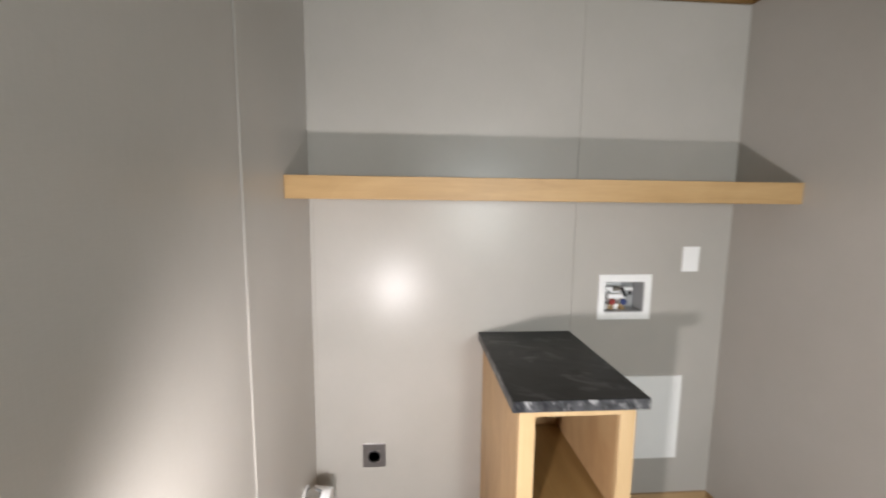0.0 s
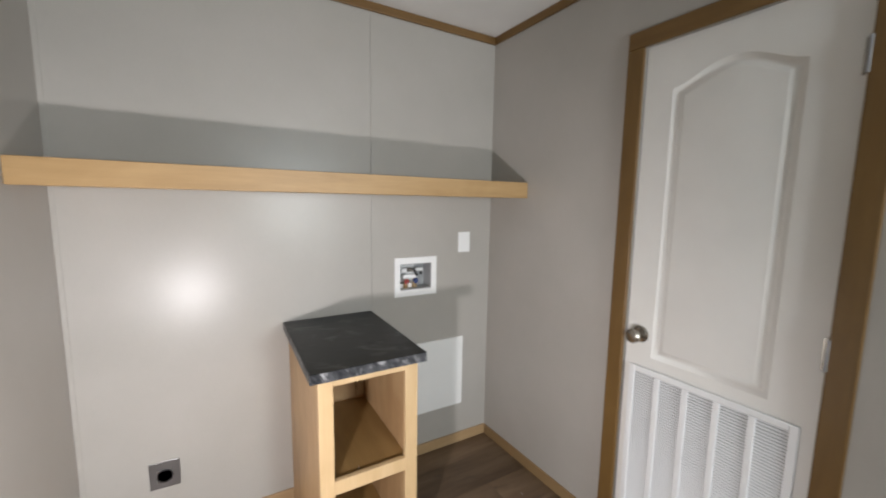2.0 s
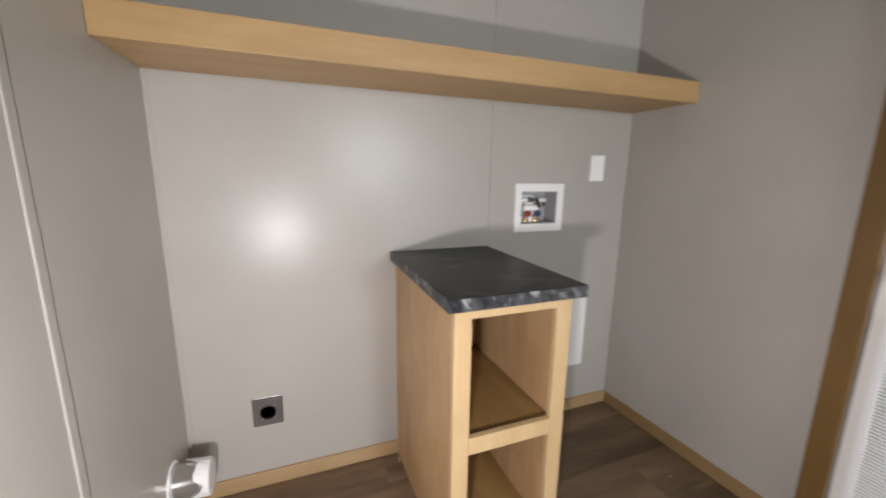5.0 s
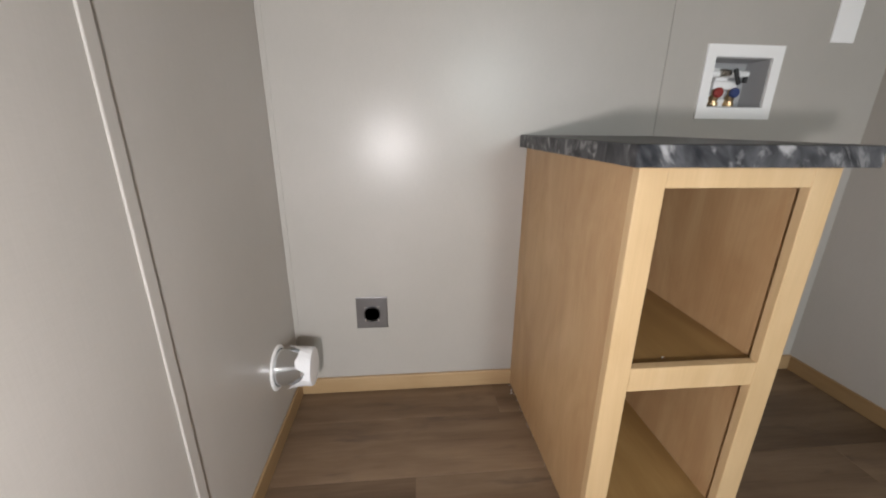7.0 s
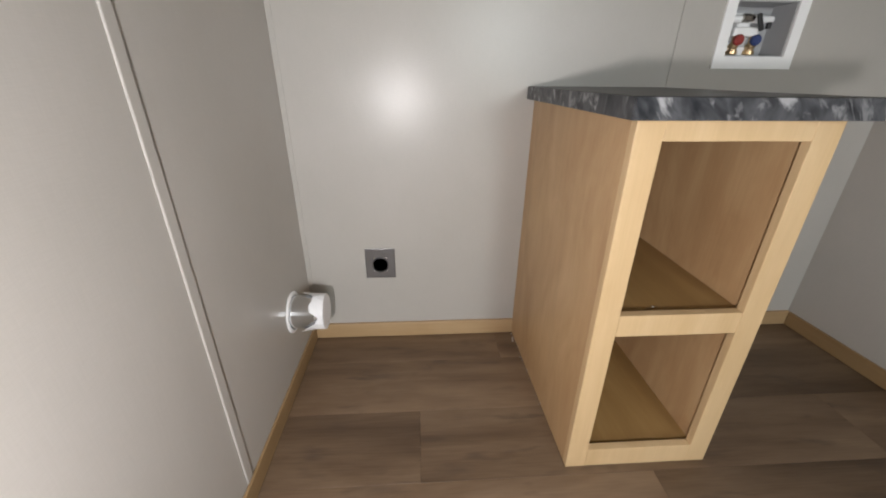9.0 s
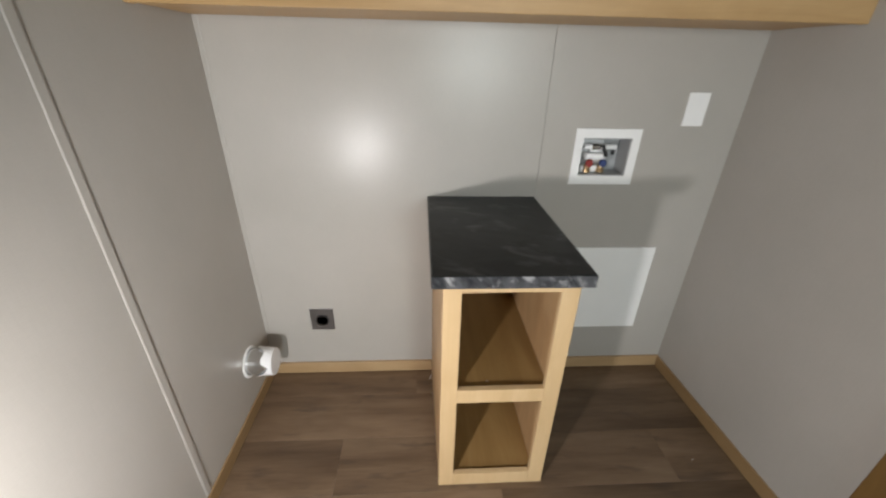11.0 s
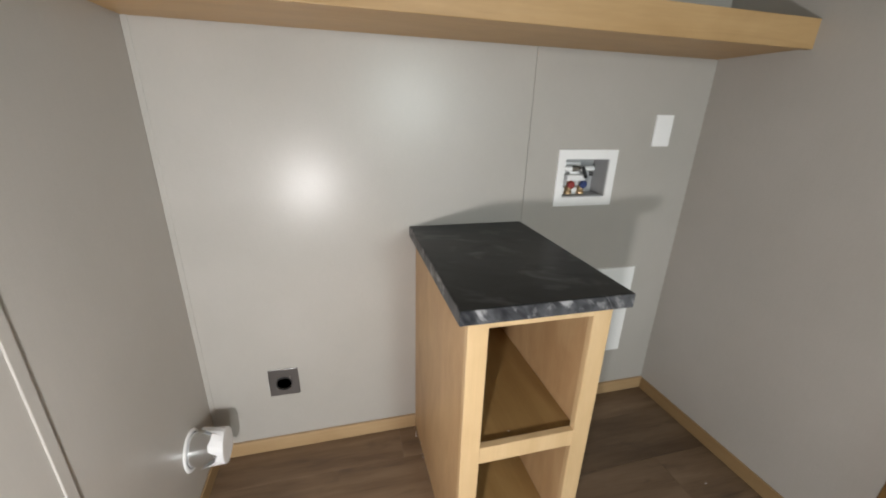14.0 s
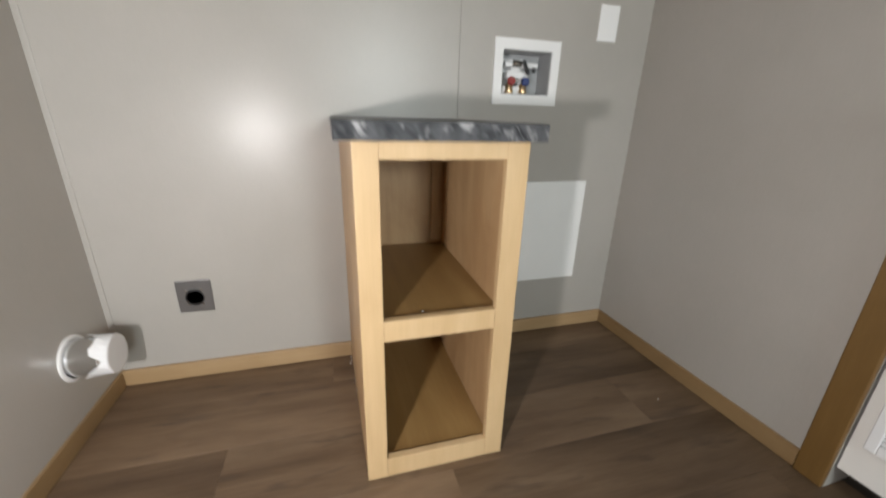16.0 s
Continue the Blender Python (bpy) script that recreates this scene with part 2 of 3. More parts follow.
def thing(name, label, category, group="", kind="", at=(0, 0, 0)):
    ob = new(name)
    ob.empty_display_size = 0.05
    ob.location = at
    return tagged(ob, label, category, group, kind)


AX = pose(0, 0, 0, 0, 90, 0)      # z axis turned to +x
AY = pose(0, 0, 0, -90, 0, 0)     # z axis turned to +y

# ---- plan ----
LEFT, RIGHT, BACK, REAR, TOP = -0.347, 1.487, 1.70, -2.60, 2.293
SEAM = 0.775
FAR = -2.9
# the right-hand wall runs out of square by under two degrees
SKEW = Matrix.Translation((RIGHT, BACK, 0)) @ pose(0, 0, 0, 0, 0, 1.65) @ Matrix.Translation((-RIGHT, -BACK, 0))
DOOR_Y0, DOOR_Y1, DOOR_TOP = 0.259, 0.829, 1.966

# ---- walls, floor, ceiling ----
BX0, BX1, BZ0, BZ1 = 0.924, 1.104, 0.945, 1.083
bm = bmesh.new()
add_box(bm, LEFT - 0.10, BX0, BACK + 0.008, BACK + 0.11, 0, TOP)
add_box(bm, BX1, RIGHT + 0.10, BACK + 0.008, BACK + 0.11, 0, TOP)
add_box(bm, BX0, BX1, BACK + 0.008, BACK + 0.11, 0, BZ0)
add_box(bm, BX0, BX1, BACK + 0.008, BACK + 0.11, BZ1, TOP)
wall_back = tagged(part("wall_back", bm, GAP),
                   "back wall faced with warm grey vinyl wall panels", "wall", kind="structure")
# the laundry box is let into the wall: the panel right of the joint is pieced round it
part("wall_panel", box(LEFT, SEAM - 0.0004, BACK, BACK + 0.008, 0, TOP, 0.001), WALL, wall_back)
bm = bmesh.new()
add_box(bm, SEAM + 0.0004, BX0, BACK, BACK + 0.008, 0, TOP)
add_box(bm, BX1, RIGHT, BACK, BACK + 0.008, 0, TOP)
add_box(bm, BX0, BX1, BACK, BACK + 0.008, 0, BZ0)
add_box(bm, BX0, BX1, BACK, BACK + 0.008, BZ1, TOP)
part("wall_panel", bm, WALL, wall_back)

wall_left = tagged(part("wall_left", box(LEFT - 0.10, LEFT - 0.008, 0.10, BACK + 0.008, 0, TOP), GAP),
                   "side wall faced with warm grey vinyl wall panels", "wall", kind="structure")
for y0, y1 in ((0.10, 1.106), (1.108, BACK)):
    part("wall_panel", box(LEFT - 0.008, LEFT, y0, y1, 0, TOP), WALL, wall_left)
part("batten_strip", box(LEFT, LEFT + 0.0042, 1.095, 1.120, 0.06, TOP - 0.040, 0.0026, 3), WALL, wall_left, "thin wall-coloured batten over a panel joint")
part("corner_batten", box(LEFT, LEFT + 0.016, BACK - 0.003, BACK, 0.06, TOP - 0.040, 0.0015, 2), WALL, wall_left, "thin wall-coloured corner batten")

bm = bmesh.new()
X0, X1 = RIGHT, RIGHT + 0.10
add_box(bm, X0, X1, DOOR_Y1, BACK + 0.008, 0, TOP)
add_box(bm, X0, X1, DOOR_Y0, DOOR_Y1, DOOR_TOP, TOP)
add_box(bm, X0, X1, 0.0, DOOR_Y0, 0, TOP)
add_box(bm, X0, X1, -0.86, 0.0, 2.05, TOP)
add_box(bm, X0, X1, REAR - 0.1, -0.86, 0, TOP)
wall_right = tagged(part("wall_right", bm, WALL), "side wall with warm grey vinyl panels round a door", "wall", kind="structure")
wall_right.matrix_world = SKEW
wall_closet = tagged(part("wall_closet", box(RIGHT + 0.10, RIGHT + 0.16, -1.0, 1.1, 0, TOP), JOINT), "plain dark wall closing the closet", "wall", kind="structure")
wall_closet.matrix_world = SKEW

# unseen walls, added: the room widens leftwards to cut bounced lamp light
bm = bmesh.new()
VY0, VY1 = -1.70, -0.70
add_box(bm, FAR - 0.10, FAR, REAR - 0.10, VY0, 0, TOP)
add_box(bm, FAR - 0.10, FAR, VY1, 0.20, 0, TOP)
add_box(bm, FAR - 0.10, FAR, VY0, VY1, 0, 0.94)
add_box(bm, FAR - 0.10, FAR, VY0, VY1, 1.90, TOP)
wall_far = tagged(part("wall_far", bm, WALL), "unseen grey panelled far wall, added, with a window opening", "wall", kind="structure")
wall_side = tagged(part("wall_side", box(FAR, LEFT - 0.10, 0.10, 0.20, 0, TOP), WALL), "unseen plain grey panelled wall, added to widen the room behind", "wall", kind="structure")
WX0, WX1, WZ0, WZ1 = 0.61, 1.51, 0.88, 1.84
bm = bmesh.new()
add_box(bm, FAR, WX0, REAR - 0.10, REAR, 0, TOP)
add_box(bm, WX1, RIGHT + 0.40, REAR - 0.10, REAR, 0, TOP)
add_box(bm, WX0, WX1, REAR - 0.10, REAR, 0, WZ0)
add_box(bm, WX0, WX1, REAR - 0.10, REAR, WZ1, TOP)
wall_rear = tagged(part("wall_rear", bm, WALL), "grey panelled rear wall with a window opening", "wall", kind="structure")
window = thing("window_1", "white framed daylight window in the rear wall", "window", kind="structure", at=(1.06, REAR, 1.36))
window_bm = bmesh.new()
for a in ((WX0, WX0 + 0.04, WZ0, WZ1), (WX1 - 0.04, WX1, WZ0, WZ1), (WX0 + 0.04, WX1 - 0.04, WZ0, WZ0 + 0.04), (WX0 + 0.04, WX1 - 0.04, WZ1 - 0.04, WZ1)):
    add_box(window_bm, a[0] - 1.06, a[1] - 1.06, -0.08, -0.02, a[2] - 1.36, a[3] - 1.36, 0.003)
part("window_frame", window_bm, PLASTIC, window)
# invented second window, in the far wall, round the added fill lamp
copy_thing(window, pose(FAR, (VY0 + VY1) / 2, 1.42, 0, 0, -90)).name = "window_2"

ceiling = tagged(part("ceiling", box(FAR - 0.10, RIGHT + 0.45, REAR - 0.1, BACK + 0.11, TOP, TOP + 0.08), CEILING),
                 "white textured ceiling board", "ceiling", kind="structure")


def moulding(name, bm, material, label):
    return tagged(part(name, bm, material), label, "trim", kind="structure")


CR = 0.039
moulding("crown_trim", box(LEFT, RIGHT, BACK - 0.012, BACK - 0.0001, TOP - CR, TOP, 0.003, 2), TRIM_X, "stained oak ceiling trim along the back wall")
moulding("crown_trim", box(RIGHT - 0.012, RIGHT - 0.0001, REAR, BACK - 0.0125, TOP - CR, TOP, 0.003, 2), TRIM_Y, "stained oak ceiling trim along the side wall").matrix_world = SKEW
moulding("crown_trim", box(LEFT + 0.0001, LEFT + 0.012, 0.10, BACK - 0.0125, TOP - CR, TOP, 0.003, 2), TRIM_Y, "stained oak ceiling trim along the side wall")
BB = 0.059
moulding("baseboard", box(LEFT, 0.385, BACK - 0.012, BACK - 0.0001, 0.001, BB, 0.003, 2), BASE_X, "light oak baseboard along the back wall")
moulding("baseboard", box(0.765, RIGHT, BACK - 0.012, BACK - 0.0001, 0.001, BB, 0.003, 2), BASE_X, "light oak baseboard along the back wall")
# side runs use the oak tone darkened for shade
moulding("baseboard", box(LEFT + 0.0001, LEFT + 0.008, 0.10, BACK - 0.0125, 0.001, BB, 0.003, 2), BASE_Y_SHADED, "light oak baseboard along the side wall, darkened for shade")
moulding("baseboard", box(RIGHT - 0.009, RIGHT - 0.0001, 0.894, BACK - 0.0125, 0.001, BB, 0.003, 2), BASE_Y_SHADED, "light oak baseboard along the side wall, darkened for shade").matrix_world = SKEW


# ---- the vented closet door ----
door_frame = thing("door_frame", "stained oak casing round the closet door", "door frame", kind="structure", at=(RIGHT, 0.546, 0))
door_frame.matrix_world = SKEW @ pose(RIGHT, 0.546, 0)
FX0, FX1 = -0.014, 0.0
part("casing", box(FX0, FX1, DOOR_Y1 - 0.546, 0.893 - 0.546, 0.001, DOOR_TOP, 0.004, 2), TRIM_Z, door_frame)
part("casing", box(FX0, FX1, 0.199 - 0.546, DOOR_Y0 - 0.546, 0.001, DOOR_TOP, 0.004, 2), TRIM_Z, door_frame)
part("casing", box(FX0, FX1, 0.199 - 0.546, 0.893 - 0.546, DOOR_TOP + 0.0005, DOOR_TOP + 0.062, 0.004, 2), TRIM_Y, door_frame)


def offset_ring(pts, d):
    """The closed outline of (y, z) pairs, moved outwards by d."""
    c = Vector((sum(p[0] for p in pts) / len(pts), sum(p[1] for p in pts) / len(pts)))
    ring = []
    for k, p in enumerate(pts):
        p, a, b = Vector(p), Vector(pts[k - 1]), Vector(pts[(k + 1) % len(pts)])
        d1, d2 = (p - a).normalized(), (b - p).normalized()
        n1, n2 = Vector((d1.y, -d1.x)), Vector((d2.y, -d2.x))
        nn = n1 + n2
        nn = nn / max(nn.dot(n1), 0.3)
        if nn.dot(p - c) < 0:
            nn = -nn
        ring.append(p + nn * d)
    return ring


def moulded(pts, profile, x):
    """A pressed door moulding along a closed outline: (offset, depth) steps from the door's face to the flat panel."""
    bm = bmesh.new()
    levels = [[bm.verts.new((x + h, q.x, q.y)) for q in offset_ring(pts, off)] for off, h in profile]
    n = len(pts)
    for a, b in zip(levels, levels[1:]):
        for k in range(n):
            bm.faces.new((a[k], a[(k + 1) % n], b[(k + 1) % n], b[k]))
    bm.faces.new(levels[-1])
    return bm


def pierced_slab(pts, x0, x1, y0, y1, z0, z1):
    """A slab from x0 to x1 with a hole of that outline in it."""
    bm = bmesh.new()
    for x in (x0, x1):
        edges = []
        for loop in ([Vector(p) for p in ((y0, z0), (y0, z1), (y1, z1), (y1, z0))], pts):
            vs = [bm.verts.new((x, p[0], p[1])) for p in loop]
            edges += [bm.edges.new((vs[k - 1], vs[k])) for k in range(len(vs))]
        bmesh.ops.triangle_fill(bm, edges=edges, use_beauty=True)
    bm.verts.ensure_lookup_table()
    n = 4 + len(pts)
    for first, count in ((0, 4), (4, len(pts))):
        for k in range(count):
            i, j = first + k, first + (k + 1) % count
            bm.faces.new([bm.verts[v] for v in (i, j, n + j, n + i)])
    return bm


door = thing("door_1", "white moulded closet door with arched panel and vent grille, closed", "door", kind="structure", at=(RIGHT, 0.546, 0))
door.matrix_world = SKEW @ pose(RIGHT, 0.546, 0)
DX = 0.006
arch = [(0.160, 0.850), (0.160, 1.785)]
for k in range(1, 16):
    u = k / 16
    arch.append((0.160 - 0.313 * u, 1.785 + 0.055 * (0.5 - 0.5 * math.cos(6.28318 * min(max(u, 0.0), 1.0))) ** 0.7))
arch += [(-0.153, 1.785), (-0.153, 0.850)]
rim = offset_ring(arch, 0.020)
Y0, Y1 = DOOR_Y0 + 0.003 - 0.546, DOOR_Y1 - 0.004 - 0.546
part("door_slab", pierced_slab(rim, DX, DX + 0.0135, Y0, Y1, 0.072, DOOR_TOP - 0.002), DOOR_PAINT, door)
part("door_core", box(DX + 0.0136, DX + 0.036, Y0, Y1, 0.072, DOOR_TOP - 0.002), DOOR_PAINT, door)
part("pressed_panel", moulded(arch, [(0.020, 0.0), (0.017, 0.0012), (0.007, 0.0108), (0.000, 0.0125), (-0.005, 0.0112), (-0.016, 0.0024), (-0.022, 0.0012)], DX),
     DOOR_PAINT, door, "arched pressed door panel", smooth=True)
# vent grille; a dark sheet gives the shade between its louvres
grille = part("vent_grille", box(0, 0.002, -0.245, 0.24, 0.178, 0.772, 0.0), SHADE, door, "dark sheet standing for the shade behind the white return-air grille")
grille.location = (DX - 0.003, 0, 0)
bm = bmesh.new()
GY0, GY1, GZ0, GZ1 = -0.253, 0.253, 0.165, 0.789
add_box(bm, -0.009, -0.001, GY0, GY0 + 0.023, GZ0, GZ1, 0.003, 2)
add_box(bm, -0.009, -0.001, GY1 - 0.022, GY1, GZ0, GZ1, 0.003, 2)
add_box(bm, -0.009, -0.001, GY0 + 0.023, GY1 - 0.022, GZ1 - 0.022, GZ1, 0.003, 2)
add_box(bm, -0.009, -0.001, GY0 + 0.023, GY1 - 0.022, GZ0, GZ0 + 0.026, 0.003, 2)
part("grille_frame", bm, GRILLE, grille)
inner0, inner1 = GY0 + 0.023, GY1 - 0.022
pitch = (inner1 - inner0 + 0.020) / 5
for k in range(4):
    yb = inner0 + (k + 1) * pitch - 0.020
    part("grille_bar", box(-0.009, -0.001, yb, yb + 0.020, GZ0 + 0.026, GZ1 - 0.022, 0.002, 2), GRILLE, grille)
for k in range(5):
    ya = inner0 + k * pitch
    bm = bmesh.new()
    z = GZ0 + 0.030
    while z < GZ1 - 0.026:
        # each louvre leans outwards at the bottom
        vs = [bm.verts.new(p) for p in ((-0.0075, ya, z), (-0.0075, ya + pitch - 0.020, z), (-0.0015, ya + pitch - 0.020, z + 0.0054), (-0.0015, ya, z + 0.0054),
                                        (-0.0065, ya, z - 0.001), (-0.0065, ya + pitch - 0.020, z - 0.001), (-0.0005, ya + pitch - 0.020, z + 0.0044), (-0.0005, ya, z + 0.0044))]
        for f in ((0, 1, 2, 3), (7, 6, 5, 4), (0, 4, 5, 1), (3, 2, 6, 7)):
            bm.faces.new([vs[i] for i in f])
        z += 0.0105
    part("louvre_bank", bm, GRILLE, grille, "bank of narrow stamped louvres")
knob = part("door_knob", lathe([(0.032, 0), (0.032, 0.004), (0.028, 0.008), (0.012, 0.010), (0.011, 0.030), (0.020, 0.036), (0.027, 0.046), (0.027, 0.054), (0.022, 0.061), (0.010, 0.064), (0.0001, 0.0645)],
                               pose(0, 0, 0, 0, -90, 0)), NICKEL, door, "satin nickel round door knob", smooth=True)
knob.location = (DX, 0.772 - 0.546, 0.911)
for hz in (1.768, 1.011, 0.22):
    hinge = part("hinge", add_tube(bmesh.new(), pose(-0.012, DOOR_Y0 - 0.546 + 0.001, hz), 0.0048, 0.0048, 0.088, 14, True, 0.001), STEEL, door, "dull steel butt hinge")
    part("hinge_leaf", box(0.0035, 0.0055, DOOR_Y0 - 0.546 + 0.005, DOOR_Y0 - 0.546 + 0.013, hz - 0.044, hz + 0.044, 0.0005), NICKEL, hinge)

entry = thing("door_2", "black entry door with a pale lock plate, shut", "door", kind="structure", at=(RIGHT, -0.43, 0))
entry.matrix_world = SKEW @ pose(RIGHT, -0.43, 0)
part("door_slab", box(0.012, 0.052, -0.428, 0.426, 0.01, 2.045, 0.003, 2), BLACK, entry)
part("lock_plate", box(0.002, 0.012, 0.36, 0.424, 1.03, 1.13, 0.003, 2), STEEL, entry, "pale metal lock plate")


# ---- the long shelf ----
shelf = thing("wall_shelf", "long light oak box shelf fixed between the alcove walls", "shelf", at=(0.57, 1.55, 1.427))
part("fascia", box(LEFT - 0.57 + 0.001, RIGHT - 0.57 + 0.0078, 1.404 - 1.55, 1.422 - 1.55, 0, 0.078, 0.002, 2), OAK_X, shelf)
part("shelf_board", box(LEFT - 0.57 + 0.001, RIGHT - 0.57 + 0.0078, 1.4225 - 1.55, BACK - 1.55 - 0.0005, 0.004, 0.022, 0.0), OAK_X, shelf)
part("shelf_board", box(LEFT - 0.57 + 0.001, RIGHT - 0.57 + 0.0078, 1.4225 - 1.55, BACK - 1.55 - 0.0005, 0.058, 0.076, 0.0), OAK_X, shelf)


# ---- the open cabinet and its worktop ----
CX0, CX1, CY0, CY1, CH = 0.394, 0.753, 1.140, 1.699, 0.828
cab = thing("open_cabinet", "light oak open-fronted cabinet with two compartments on the floor", "cabinet", at=(CX0, CY0, 0))
W, D = CX1 - CX0, CY1 - CY0
ST = 0.049
part("stile", box(0, ST, 0, 0.019, 0.001, CH, 0.0012, 2), OAK_Z, cab)
part("stile", box(W - ST, W, 0, 0.019, 0.001, CH, 0.0012, 2), OAK_Z, cab)
for z0, z1 in ((0.001, 0.058), (0.397, 0.448), (0.791, CH)):
    part("rail", box(ST + 0.0003, W - ST - 0.0003, 0.0004, 0.0186, z0, z1, 0.001, 2), OAK_Z, cab)
# the left side is scribed a little wide at the wall
bm = box(0.001, 0.030, 0.0192, D, 0.001, CH, 0.0008)
for v in bm.verts:
    v.co.x -= 0.010 * v.co.y / D
part("side_panel", bm, PLY_Z, cab)
part("side_panel", box(W - 0.030, W - 0.001, 0.0192, D, 0.001, CH, 0.0008), PLY_Z, cab)
part("back_panel", box(0.0305, W - 0.0305, D - 0.006, D, 0.02, CH, 0.0), PLY_Z, cab)
part("nailer", box(W - 0.068, W - 0.0305, D - 0.024, D - 0.0065, 0.45, CH, 0.001), OAK_Z, cab, "pale upright nailing strip")
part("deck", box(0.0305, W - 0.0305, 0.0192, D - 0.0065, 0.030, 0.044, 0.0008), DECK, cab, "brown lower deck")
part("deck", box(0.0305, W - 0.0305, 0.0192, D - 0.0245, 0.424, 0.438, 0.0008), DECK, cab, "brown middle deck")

top = thing("worktop", "black marbled laminate worktop with a paler marbled front edge", "worktop", at=(0.3635, 1.102, CH))
TW, TD, TH = 0.406, BACK - 1.102 - 0.0006, 0.0335
part("slab", box(0.002, TW - 0.002, 0.002, TD, 0.0, TH, 0.0015, 2), LAMINATE, top)
part("edge_band", box(0.0, TW, -0.001, 0.002, -0.0005, TH - 0.0008, 0.0006), LAM_EDGE, top, "grey and white marbled edge band")
part("edge_band", box(-0.001, 0.0018, 0.0022, TD, -0.0005, TH - 0.0008, 0.0006), LAM_EDGE, top, "grey and white marbled edge band")
part("edge_band", box(TW - 0.0018, TW + 0.001, 0.0022, TD, -0.0005, TH - 0.0008, 0.0006), LAM_EDGE, top, "grey and white marbled edge band")


# ---- things on the back wall ----
laundry = thing("laundry_outlet_box", "white recessed washer outlet box with brass valves in the wall", "outlet box", at=(1.014, BACK, 1.014))
bm = bmesh.new()
FX, FZ = 0.1205, 0.1015
ix0, ix1, iz0, iz1 = BX0 - 1.014, BX1 - 1.014, BZ0 - 1.014, BZ1 - 1.014
add_box(bm, -FX, ix0, -0.006, 0, -FZ, FZ, 0.0)
add_box(bm, ix1, FX, -0.006, 0, -FZ, FZ, 0.0)
add_box(bm, ix0, ix1, -0.006, 0, -FZ, iz0, 0.0)
add_box(bm, ix0, ix1, -0.006, 0, iz1, FZ, 0.0)
part("face_frame", bm, PLASTIC, laundry)
bm = bmesh.new()
add_box(bm, ix0 + 0.0005, ix0 + 0.003, 0.0002, 0.085, iz0, iz1)
add_box(bm, ix1 - 0.003, ix1 - 0.0005, 0.0002, 0.085, iz0, iz1)
add_box(bm, ix0 + 0.003, ix1 - 0.003, 0.0002, 0.085, iz0, iz0 + 0.003)
add_box(bm, ix0 + 0.003, ix1 - 0.003, 0.0002, 0.085, iz1 - 0.003, iz1)
add_box(bm, ix0 + 0.003, ix1 - 0.003, 0.082, 0.085, iz0 + 0.003, iz1 - 0.003)
part("recess", bm, RECESS, laundry, "grey moulded recess")
bm = add_tube(bmesh.new(), AX.copy(), 0.010, 0.010, 0.125, 18, True, 0.001)
bmesh.ops.translate(bm, verts=bm.verts, vec=(-0.004, 0.040, 0.029))
cross = part("cross_pipe", bm, PLASTIC, laundry, "white plastic cross pipe", smooth=True)
body = part("valve_body", lathe([(0.009, -0.016), (0.0112, -0.014), (0.0112, 0.004), (0.009, 0.006), (0.009, 0.016)], Matrix.Translation((-0.022, 0.032, 0.031)) @ AX, 20), NICKEL, laundry, "dull metal valve body")
part("lever", box(-0.0065, 0.0065, 0.010, 0.019, -0.004, 0.044, 0.004, 2), BLACK, laundry, "black valve lever").matrix_local = pose(0.014, 0, 0.001, 0, -26, 0)
part("pipe_cap", add_tube(bmesh.new(), pose(0.042, 0.026, 0.012), 0.007, 0.007, 0.016, 16, True, 0.001), BLACK, laundry, "black end cap")
for vx, handle, hue in ((-0.046, RED, "red"), (0.006, BLUE, "blue")):
    valve = part("supply_valve", lathe([(0.0105, -0.064), (0.0145, -0.062), (0.0145, -0.054), (0.0115, -0.052), (0.0115, -0.046), (0.0135, -0.043), (0.0125, -0.036), (0.008, -0.032), (0.008, -0.014)], Matrix.Translation((vx, 0.028, 0)), 18), BRASS, laundry, "brass hose valve", smooth=True)
    part("valve_handle", lathe([(0.0001, -0.003), (0.0125, -0.002), (0.0145, 0.002), (0.0145, 0.009), (0.011, 0.013), (0.0001, 0.013)], Matrix.Translation((vx, 0.018, -0.026)) @ pose(0, 0, 0, 90, 0, 0), 16), handle, valve, hue + " plastic valve handle")
part("backing_plate", box(-0.083, 0.024, 0.072, 0.081, -0.052, 0.050, 0.003, 2), PLASTIC, laundry, "white plastic plate behind the valves")
bm = bmesh.new()
add_box(bm, -0.068, 0.022, 0.035, 0.078, iz0 + 0.0032, iz0 + 0.028, 0.002)
add_box(bm, -0.058, 0.020, 0.022, 0.060, -0.017, 0.008, 0.006, 3)
add_box(bm, -0.036, 0.006, 0.046, 0.072, -0.028, 0.022, 0.003)
part("manifold", bm, PLASTIC, laundry, "white plastic manifold block")

plate = thing("blank_cover_plate", "white blank plastic cover plate screwed to the wall", "cover plate", at=(1.309, BACK, 1.184))
part("plate", box(-0.038, 0.038, -0.006, 0, -0.056, 0.056, 0.0025, 3), PLASTIC, plate)
for sz in (-0.018, 0.018):
    part("screw", add_tube(bmesh.new(), Matrix.Translation((0, -0.0064, sz)) @ AY, 0.0022, 0.0022, 0.0012, 12), PLASTIC, plate, "small white screw head")

access = thing("access_panel", "plain white square access panel low on the wall", "access panel", at=(1.11, BACK, 0.443))
part("panel", box(-0.20, 0.202, -0.010, 0, -0.202, 0.202, 0.002, 2), PANEL_WHITE, access)

dryer = thing("dryer_receptacle", "steel dryer receptacle plate with a black round socket", "power socket", at=(-0.094, BACK, 0.300))
part("plate", box(-0.0505, 0.0505, -0.004, 0, -0.0555, 0.0555, 0.0018, 2), STEEL, dryer, "brushed steel plate")
